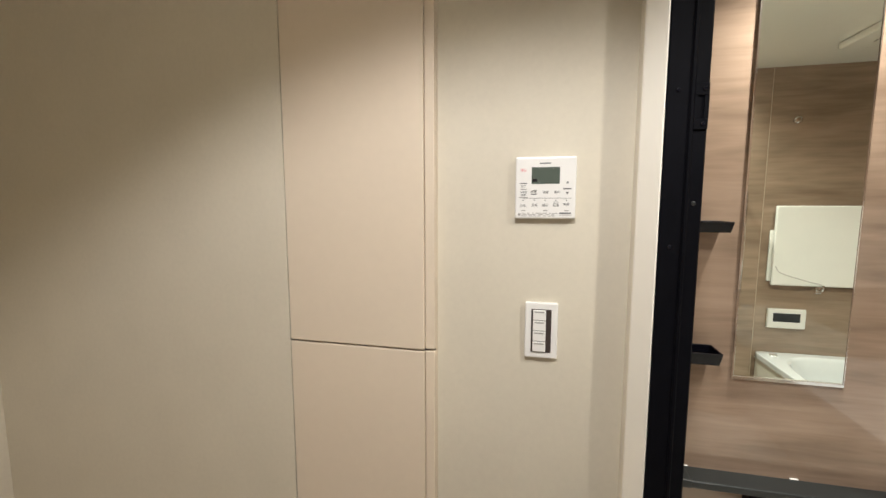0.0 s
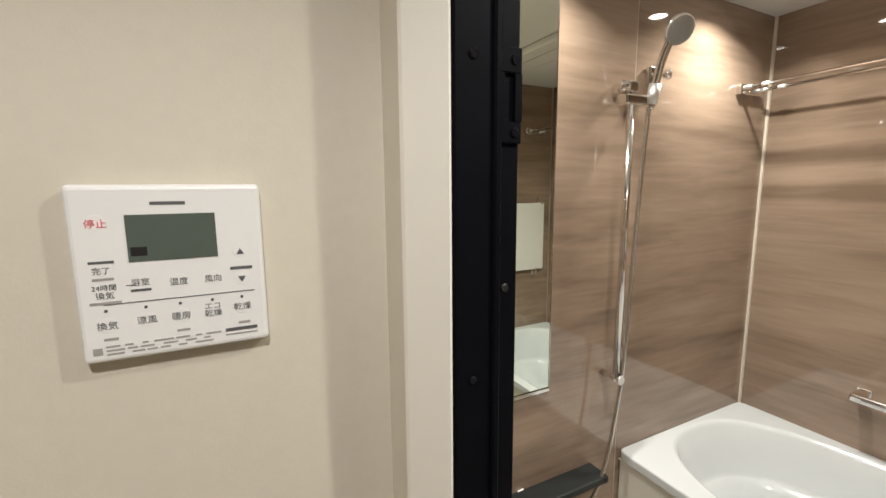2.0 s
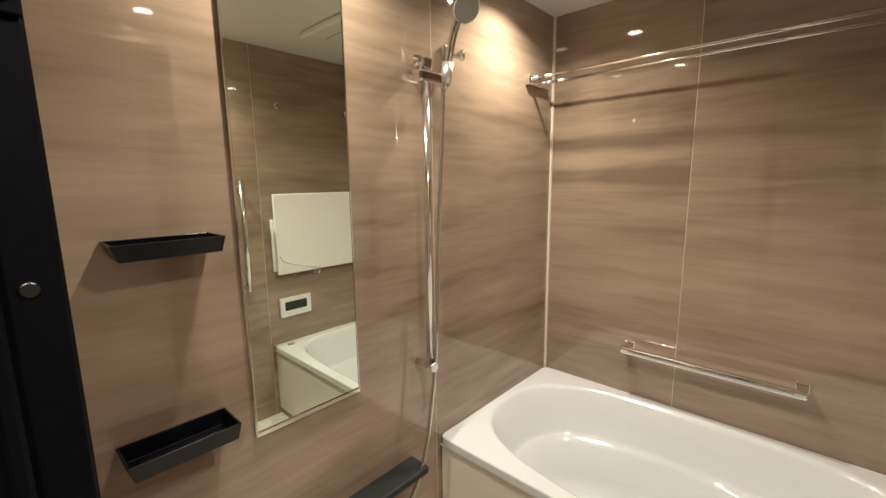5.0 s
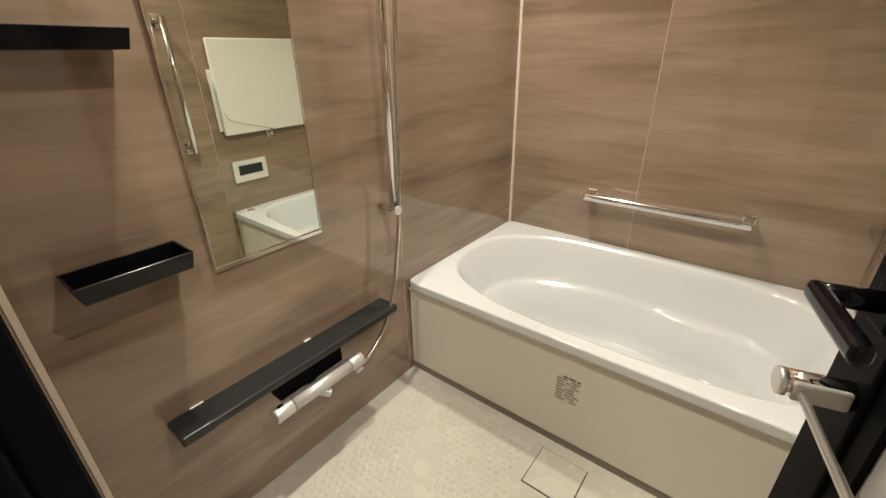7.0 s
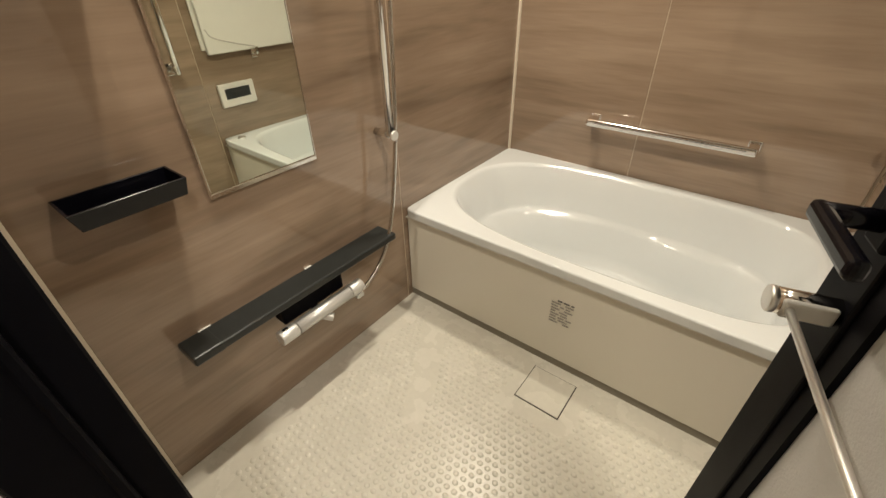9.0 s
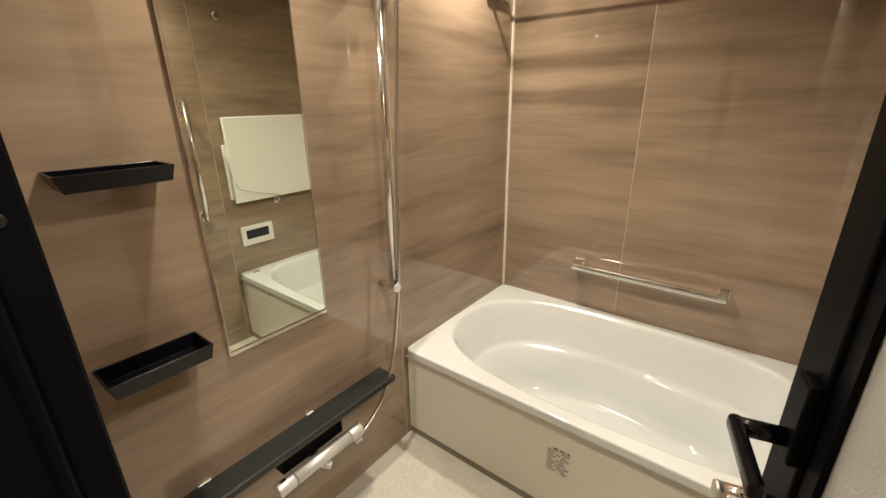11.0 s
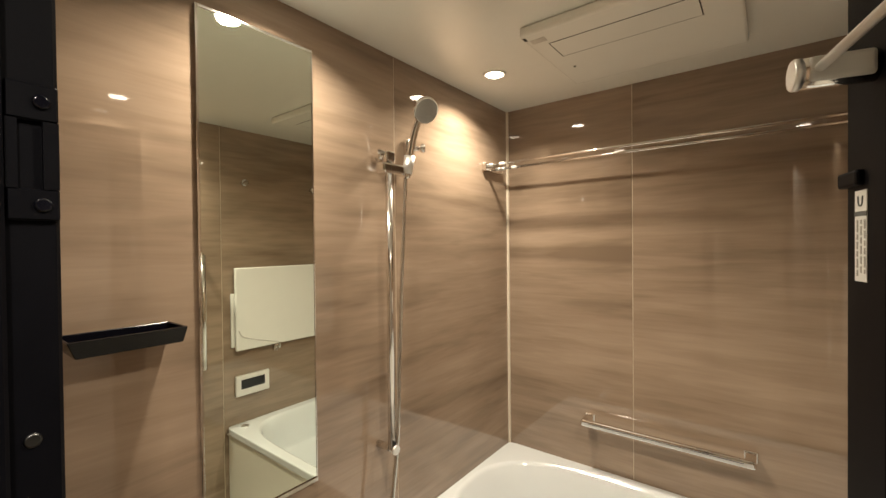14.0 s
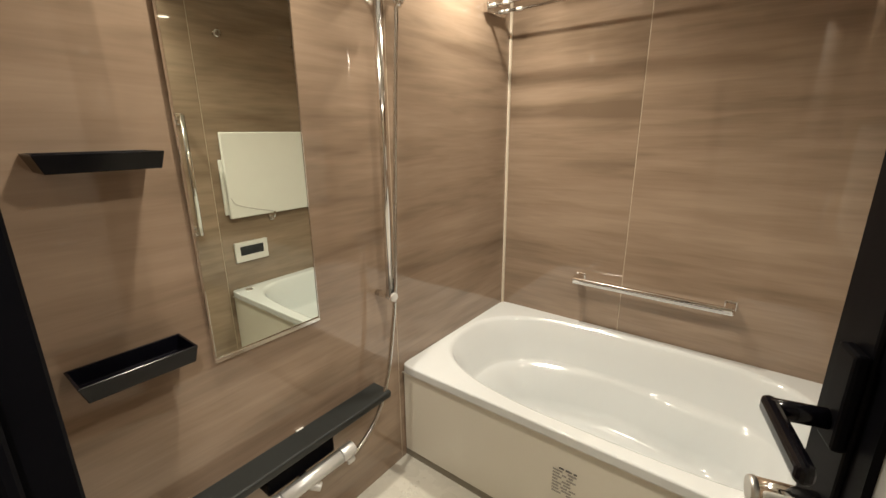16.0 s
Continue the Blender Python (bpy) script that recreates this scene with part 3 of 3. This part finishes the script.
# ---- wall facing the mirror ----
WX = W - 0.006
ld = thing("bath_cover_board", (WX - 0.02, 1.42, 0.88), "white folding bath cover board hung on the wall", "bath cover")
part("board", local(box(B(), (WX - 0.034, 1.085, 0.868), (WX - 0.012, 1.775, 1.347), 0.008, 3), ld), M_board, ld)
part("rear_board", local(box(B(), (WX - 0.012, 1.068, 0.890), (WX - 0.002, 1.79, 1.20), 0.004, 2), ld), M_board, ld)
part("handle_groove", local(tube(B(), smooth_path([(WX - 0.0345, 1.10, 0.985), (WX - 0.0345, 1.13, 0.945), (WX - 0.0345, 1.25, 0.905), (WX - 0.0345, 1.345, 0.880)]), 0.0028, 8), ld), M_foil, ld)
for hy in (1.345, 1.70):
    h = thing("lid_hook", (WX, hy, 0.86), "small chrome hook holding the bath cover", "hook", "hooks of the bath cover")
    part("plate", local(box(B(), (WX - 0.010, hy - 0.016, 0.822), (WX, hy + 0.016, 0.866), 0.003), h), M_chrome, h)
    part("arm", local(tube(B(), smooth_path([(WX - 0.006, hy, 0.845), (WX - 0.042, hy, 0.847), (WX - 0.048, hy, 0.880)]), 0.007, 12), h), M_chrome, h)
h = thing("lid_clip", (WX, 1.745, 1.34), "small chrome clip over the top of the bath cover", "clip")
part("plate", local(box(B(), (WX - 0.010, 1.731, 1.350), (WX, 1.759, 1.386), 0.003), h), M_chrome, h)
part("arm", local(tube(B(), smooth_path([(WX - 0.006, 1.745, 1.366), (WX - 0.034, 1.745, 1.364), (WX - 0.039, 1.745, 1.335)]), 0.006, 12), h), M_chrome, h)
rc = thing("bath_remote", (WX, 1.19, 0.66), "white bath water heater control with black display", "control panel")
part("case", local(box(B(), (WX - 0.018, 1.088, 0.600), (WX, 1.292, 0.720), 0.005, 2), rc), M_white, rc)
part("display", local(box(B(), (WX - 0.0195, 1.118, 0.640), (WX - 0.017, 1.262, 0.694), 0.001, 1), rc), M_screen, rc)
vg = thing("grab_bar_vertical", (WX, 0.902, 0.82), "vertical chrome grab bar on the wood-print wall", "grab bar")
part("bar", local(tube(B(), [(WX - 0.06, 0.902, 0.815), (WX - 0.06, 0.902, 1.430)], 0.0145, 20), vg), M_chrome, vg)
for gz in (0.832, 1.412):
    part("post", local(tube(B(), [(WX - 0.06, 0.902, gz), (WX, 0.902, gz)], 0.0135, 18), vg), M_chrome, vg)
    part("rose", local(box(B(), (WX - 0.008, 0.876, gz - 0.028), (WX, 0.928, gz + 0.028), 0.003), vg), M_chrome, vg)
for hy in (1.148, 1.61):
    h = thing("robe_hook", (WX, hy, 1.84), "small round chrome knob hook on the wall", "hook", "knob hooks")
    part("stem", local(tube(B(), [(WX, hy, 1.84), (WX - 0.03, hy, 1.84)], 0.009), h), M_chrome, h)
    part("knob", local(tube(B(), [(WX - 0.026, hy, 1.84), (WX - 0.030, hy, 1.84), (WX - 0.042, hy, 1.84), (WX - 0.046, hy, 1.84)], [0.012, 0.020, 0.020, 0.014], 20), h), M_chrome, h)

# ---- door frame ----
FH = 2.005
df = thing("door_1", (1.04, -0.04, 0.0), "black aluminium frame of the bathroom doorway", "door frame", kind="structure")
part("latch_jamb", local(box(B(), (XP + 0.004, DW + 0.004, 0.0), (JX + 0.006, -0.038, FH + 0.035), 0.002, 1), df), M_black, df)
part("latch_stop", local(box(B(), (XP + 0.004, -0.036, 0.0), (JX, -0.008, FH + 0.035), 0.002, 1), df), M_black, df)
part("jamb_ridge", local(box(B(), (JX, -0.040, 0.0), (JX + 0.010, -0.032, FH), 0.002, 1), df), M_black, df)
part("hinge_jamb", local(box(B(), (HX, DW + 0.004, 0.0), (HX + 0.035, -0.008, FH + 0.035), 0.002, 1), df), M_black, df)
part("head", local(box(B(), (JX + 0.006, DW + 0.004, FH), (HX, -0.008, FH + 0.035), 0.002, 1), df), M_black, df)
part("threshold", local(box(B(), (JX + 0.006, DW + 0.004, -0.01), (HX, -0.008, 0.014), 0.003, 1), df), M_black, df)
# strike plate with a recess and two screws
part("strike_plate", local(box(B(), (JX, -0.031, 1.488), (JX + 0.0035, -0.0085, 1.506), 0.001, 1), df), M_black, df)
part("strike_plate", local(box(B(), (JX, -0.031, 1.545), (JX + 0.0035, -0.0085, 1.566), 0.001, 1), df), M_black, df)
part("strike_plate", local(box(B(), (JX, -0.031, 1.506), (JX + 0.0035, -0.026, 1.545)), df), M_black, df)
part("strike_plate", local(box(B(), (JX, -0.0155, 1.506), (JX + 0.0035, -0.0085, 1.545)), df), M_black, df)
for by, bz in ((-0.016, 1.497), (-0.016, 1.556), (-0.022, 1.362), (-0.058, 1.285), (-0.058, 1.555), (-0.022, 0.80), (-0.022, 0.35)):
    x0 = JX + 0.0035 if bz > 1.48 and by > -0.03 else (JX + 0.006 if by < -0.04 else JX)
    part("screw", local(tube(B(), [(x0 - 0.001, by, bz), (x0 + 0.001, by, bz), (x0 + 0.0016, by, bz)], [0.0042, 0.0042, 0.003], 14), df), M_dark_metal if abs(bz - 1.362) < 0.01 else M_black_gloss, df)

# cream casing round the frame on the washroom side
cs = thing("door_casing", (1.04, DW, 0.0), "cream painted casing round the bathroom door", "door casing", kind="structure")
bm = B()
foot = [(XP + 0.0005, DW - 0.0005), (XP + 0.0005, DW - 0.029), (XP + 0.046, DW - 0.031), (XP + 0.049, DW - 0.029), (JX + 0.005, DW + 0.0005), (JX + 0.004, DW + 0.003), (XP + 0.006, DW + 0.003)]
lo = [bm.verts.new((x, y, 0.0)) for x, y in foot]
hi = [bm.verts.new((x, y, FH + 0.07)) for x, y in foot]
for k in range(len(foot)):
    bm.faces.new((lo[k], lo[(k + 1) % len(foot)], hi[(k + 1) % len(foot)], hi[k]))
bm.faces.new(lo[::-1])
bm.faces.new(hi)
part("side", local(bm, cs), M_casing, cs)
part("side", local(box(B(), (HX + 0.004, DW - 0.012, 0.0), (HX + 0.07, DW - 0.0005, FH + 0.07), 0.001, 1), cs), M_casing, cs)
part("top", local(box(B(), (JX + 0.005, DW - 0.012, FH + 0.002), (HX + 0.003, DW + 0.003, FH + 0.07), 0.001, 1), cs), M_casing, cs)

# ---- door leaf, open into the bathroom ----
LEN, TH, Z0, Z1 = 0.620, 0.034, 0.018, 1.995
leaf = thing("bathroom_door", (0, 0, 0), "open black-framed bathroom door with frosted panel and towel rails", "door")
leaf.matrix_basis = pose(1.2910, -0.017, 0.0, 0, 0, 104.0)
ST = 0.082
for nm, lo, hi in (("stile", (LEN - ST, -TH, Z0), (LEN, 0, Z1)), ("stile", (0.0, -TH, Z0), (ST, 0, Z1)), ("top_rail", (ST, -TH, Z1 - 0.06), (LEN - ST, 0, Z1)), ("bottom_rail", (ST, -TH, Z0), (LEN - ST, 0, Z0 + 0.11))):
    part(nm, box(B(), lo, hi, 0.004, 2), M_black, leaf)
part("bead", box(B(), (LEN - ST - 0.030, -TH + 0.006, Z0 + 0.11), (LEN - ST, -0.006, Z1 - 0.06)), M_black, leaf)
part("bead", box(B(), (ST, -TH + 0.006, Z0 + 0.11), (ST + 0.010, -0.006, Z1 - 0.06)), M_black, leaf)
part("frosted_panel", box(B(), (ST + 0.010, -0.022, Z0 + 0.11), (LEN - ST - 0.030, -0.014, Z1 - 0.06)), M_frost, leaf, "frosted grey plastic panel")
for rz in (0.915, 1.645):
    rl = part("towel_rail", tube(B(), [(0.060, 0.048, rz), (LEN - 0.060, 0.048, rz)], 0.0047, 16), M_satin, leaf, "slim steel towel rail")
    for px in (0.058, LEN - 0.060):
        part("bracket", tube(B(), [(px, 0.0, rz), (px, 0.060, rz)], 0.0158, 24), M_chrome, rl)
        sg = -1 if px > 0.3 else 1
        part("bracket_inlay", box(B(), (px + sg * 0.0135 - 0.004, 0.004, rz - 0.0125), (px + sg * 0.0135 + 0.004, 0.056, rz + 0.0125), 0.0038, 3), M_inlay, rl, "satin grey inlay")
        part("bracket_cap", tube(B(), [(px, 0.060, rz), (px, 0.065, rz), (px, 0.067, rz)], [0.0164, 0.0164, 0.015], 24), M_satin, rl)
lh = part("handle_plate", box(B(), (LEN - 0.085, 0.0, 1.005), (LEN - 0.045, 0.014, 1.118), 0.004, 2), M_black, leaf)
part("handle_neck", tube(B(), [(LEN - 0.064, 0.010, 1.032), (LEN - 0.064, 0.066, 1.032)], 0.0115, 18), M_black_gloss, lh)
part("handle_lever", box(B(), (LEN - 0.175, 0.056, 1.021), (LEN - 0.052, 0.073, 1.043), 0.007, 3), M_black_gloss, lh)
lk = part("latch_block", box(B(), (LEN - 0.040, -0.010, 1.529), (LEN + 0.004, 0.007, 1.546), 0.003, 2), M_black, leaf)
lb = part("warning_label", box(B(), (LEN - 0.046, 0.0, 1.428), (LEN - 0.022, 0.0008, 1.524)), M_paper, leaf, "white paper label with small grey print")
part("label_band", box(B(), (LEN - 0.046, 0.0006, 1.497), (LEN - 0.022, 0.0013, 1.502)), M_print, lb)
part("label_mark", tube(B(), smooth_path([(LEN - 0.039, 0.0010, 1.518), (LEN - 0.037, 0.0010, 1.509), (LEN - 0.031, 0.0010, 1.509), (LEN - 0.029, 0.0010, 1.518)]), 0.0009, 6), M_print, lb)
for i in range(3):
    x = LEN - 0.044 + i * 0.0075
    z = 1.493
    while z > 1.440:
        ln = rnd.uniform(0.004, 0.013)
        part("print_line", box(B(), (x, 0.0006, z - ln), (x + 0.0026, 0.0012, z)), M_print_faint, lb)
        z -= ln + 0.0022

# ---- washroom ----
RH = 2.30
slab("washroom_floor", (XP - 0.1, -2.2, -0.1), (2.6, DW, -0.0), M_room_floor, kind="structure", label="light brown wooden washroom floor", category="floor")
slab("washroom_ceiling", (XP - 0.1, -2.2, RH), (2.6, 0.0, RH + 0.05), M_room_ceiling, kind="structure", label="off-white washroom ceiling", category="ceiling")
slab("washroom_wall_west", (XP - 0.1, -2.2, -0.1), (XP, DW - 0.0005, RH), M_vinyl, kind="structure", label="cream vinyl washroom wall with switches", category="wall")
slab("washroom_wall_south", (XP, -1.92, -0.1), (2.6, -1.82, RH), M_vinyl, kind="structure", label="cream vinyl end wall of the washroom", category="wall")
slab("washroom_wall_east", (2.6, -2.2, -0.1), (2.7, 0.0, RH), M_vinyl, kind="structure", label="plain cream washroom wall", category="wall")

CY0, CY1, CZ, CXF = -0.850, -0.500, 1.042, XP + 0.034
CYD = -0.522    # edge of the doors, where the grip strip begins
cb = thing("linen_cabinet", (XP, (CY0 + CY1) / 2, 0.0), "tall cream built-in linen cabinet with flat doors", "cabinet")
part("carcass", local(box(B(), (XP, CY0, 0.0), (CXF - 0.019, CY1, RH)), cb), M_cabinet, cb)
part("upper_door", local(box(B(), (CXF - 0.018, CY0 + 0.0015, CZ + 0.0022), (CXF, CYD, RH - 0.01), 0.0012, 1), cb), M_cabinet, cb)
part("lower_door", local(box(B(), (CXF - 0.018, CY0 + 0.0015, 0.06), (CXF, CYD, CZ - 0.0022), 0.0012, 1), cb), M_cabinet, cb)
part("door_gap", local(box(B(), (CXF - 0.0188, CY0 + 0.002, CZ - 0.004), (CXF - 0.0181, CY1 - 0.001, CZ + 0.004)), cb), M_dark_gap, cb)
for z0, z1 in ((0.06, CZ - 0.0022), (CZ + 0.0022, RH - 0.01)):
    part("grip_strip", local(box(B(), (CXF - 0.0185, CYD + 0.0008, z0), (CXF - 0.006, CY1, z1), 0.002, 2), cb), M_cabinet, cb)
sc = thing("side_panel", (XP, -1.3, 0.0), "flat cream wall panel flush with the linen cabinet", "panel", kind="structure")
part("board", local(box(B(), (XP, -1.82, 0.0), (CXF - 0.001, CY0 - 0.0015, RH), 0.001, 1), sc), M_vinyl, sc)

# heater controller: x out of the wall, +y to the right, z up
PY0, PY1, PZ0, PZ1, PT = -0.334, -0.215, 1.331, 1.455, 0.012
pn = thing("dryer_controller", (XP, (PY0 + PY1) / 2, (PZ0 + PZ1) / 2), "white bathroom heater controller with grey display and buttons", "control panel")
part("case", local(box(B(), (XP, PY0, PZ0), (XP + PT, PY1, PZ1), 0.0035, 3), pn), M_white, pn)
Pw, Ph = PY1 - PY0, PZ1 - PZ0
PX = XP + PT


def on_panel(u, v):
    return PY0 + u * Pw, PZ1 - v * Ph


def bar(name, u, v, du, dv, mat, h=0.0004):
    a, b = on_panel(u, v)
    part(name, local(box(B(), (PX - 0.0003, a - du * Pw / 2, b - dv * Ph / 2), (PX + h, a + du * Pw / 2, b + dv * Ph / 2)), pn), mat, pn)


def char(body, u, v, size, mat=M_print):
    a, b = on_panel(u, v)
    m = Matrix.Translation((PX + 0.0003, a, b)) @ Matrix(((0, 0, 1, 0), (1, 0, 0, 0), (0, 1, 0, 0), (0, 0, 0, 1)))
    m.translation -= Vector(pn.location)
    writing("print", body, size, m, mat, pn)


bar("display", 0.502, 0.300, 0.462, 0.265, M_lcd, 0.0006)
bar("display_text", 0.325, 0.375, 0.08, 0.05, M_screen, 0.0008)
bar("maker_mark", 0.49, 0.105, 0.18, 0.018, M_print)
bar("divider", 0.53, 0.665, 0.80, 0.005, M_print)
bar("dash", 0.265, 0.565, 0.04, 0.004, M_print)
bar("warning_mark", 0.075, 0.930, 0.045, 0.040, M_print_faint)
rnd2 = random.Random(9)
for v in (0.908, 0.930, 0.952):
    u = 0.115
    while u < 0.66:
        du = rnd2.uniform(0.03, 0.11)
        bar("note_print", u + du / 2, v, du, 0.010, M_print_faint)
        u += du + rnd2.uniform(0.008, 0.05)
bar("model_mark", 0.835, 0.905, 0.19, 0.020, M_print)
bar("model_mark", 0.835, 0.935, 0.19, 0.009, M_print_faint)
for v, w2 in ((0.425, 0.12), (0.52, 0.10), (0.655, 0.15)):
    bar("caption", 0.14, v, w2, 0.014, M_print_faint if v > 0.5 else M_print)
bar("caption", 0.860, 0.515, 0.13, 0.018, M_print)
for u in (0.145, 0.51, 0.855):
    bar("caption", u, 0.865, 0.07, 0.014, M_print_faint)
char("停止", 0.135, 0.215, 0.0064, M_red)
char("完了", 0.135, 0.475, 0.0053)
char("24時間", 0.14, 0.570, 0.0047)
char("換気", 0.14, 0.615, 0.0053)
char("浴室", 0.315, 0.555, 0.0056)
bar("caption", 0.315, 0.598, 0.10, 0.014, M_print)
char("温度", 0.510, 0.570, 0.0059)
char("風向", 0.695, 0.570, 0.0059)
char("換気", 0.135, 0.790, 0.0062)
char("涼風", 0.328, 0.780, 0.0062)
char("暖房", 0.505, 0.780, 0.0062)
char("エコ", 0.680, 0.740, 0.0056)
char("乾燥", 0.680, 0.785, 0.0059)
char("乾燥", 0.850, 0.765, 0.0062)
char("▲", 0.860, 0.415, 0.0060)
char("▼", 0.860, 0.590, 0.0060)
for u in (0.135, 0.328, 0.505, 0.68, 0.85):
    a, b = on_panel(u, 0.70)
    part("indicator", local(tube(B(), [(PX - 0.0003, a, b), (PX + 0.0005, a, b)], 0.0011, 10), pn), M_print, pn)
for u, v in ((0.135, 0.205), (0.14, 0.46), (0.14, 0.59), (0.315, 0.57), (0.51, 0.565), (0.695, 0.565), (0.86, 0.405), (0.86, 0.585), (0.135, 0.785), (0.328, 0.775), (0.505, 0.775), (0.68, 0.765), (0.85, 0.765)):
    a, b = on_panel(u, v)
    bm = B()
    bmesh.ops.create_cone(bm, cap_ends=True, segments=24, radius1=0.0060, radius2=0.0050, depth=0.00025, matrix=Matrix.Translation((PX, a, b)) @ Matrix.Rotation(radians(90), 4, "Y"))
    part("button", local(bm, pn), M_white, pn)

# light switch plate
SY0, SY1, SZ0, SZ1 = -0.309, -0.242, 1.038, 1.157
sw = thing("light_switch", (XP, (SY0 + SY1) / 2, (SZ0 + SZ1) / 2), "white wall switch plate with four slim rocker switches", "switch")
part("plate", local(box(B(), (XP, SY0, SZ0), (XP + 0.009, SY1, SZ1), 0.003, 3), sw), M_white, sw)
part("switch_well", local(box(B(), (XP + 0.0085, SY0 + 0.013, SZ0 + 0.013), (XP + 0.0098, SY1 - 0.013, SZ1 - 0.014)), sw), M_switch_dark, sw, "dark brown switch surround")
zz0, zz1 = SZ0 + 0.014, SZ1 - 0.015
for i in range(4):
    a = zz0 + (zz1 - zz0) * i / 4
    b = zz0 + (zz1 - zz0) * (i + 1) / 4
    r = part("rocker", local(box(B(), (XP + 0.009, SY0 + 0.0165, a + 0.0006), (XP + 0.0125, SY1 - 0.024, b - 0.0006), 0.0012, 2), sw), M_white, sw)
    part("caption", local(box(B(), (XP + 0.0124, SY0 + 0.020, b - 0.0060), (XP + 0.0128, SY1 - 0.028, b - 0.0035)), sw), M_print_faint, r)
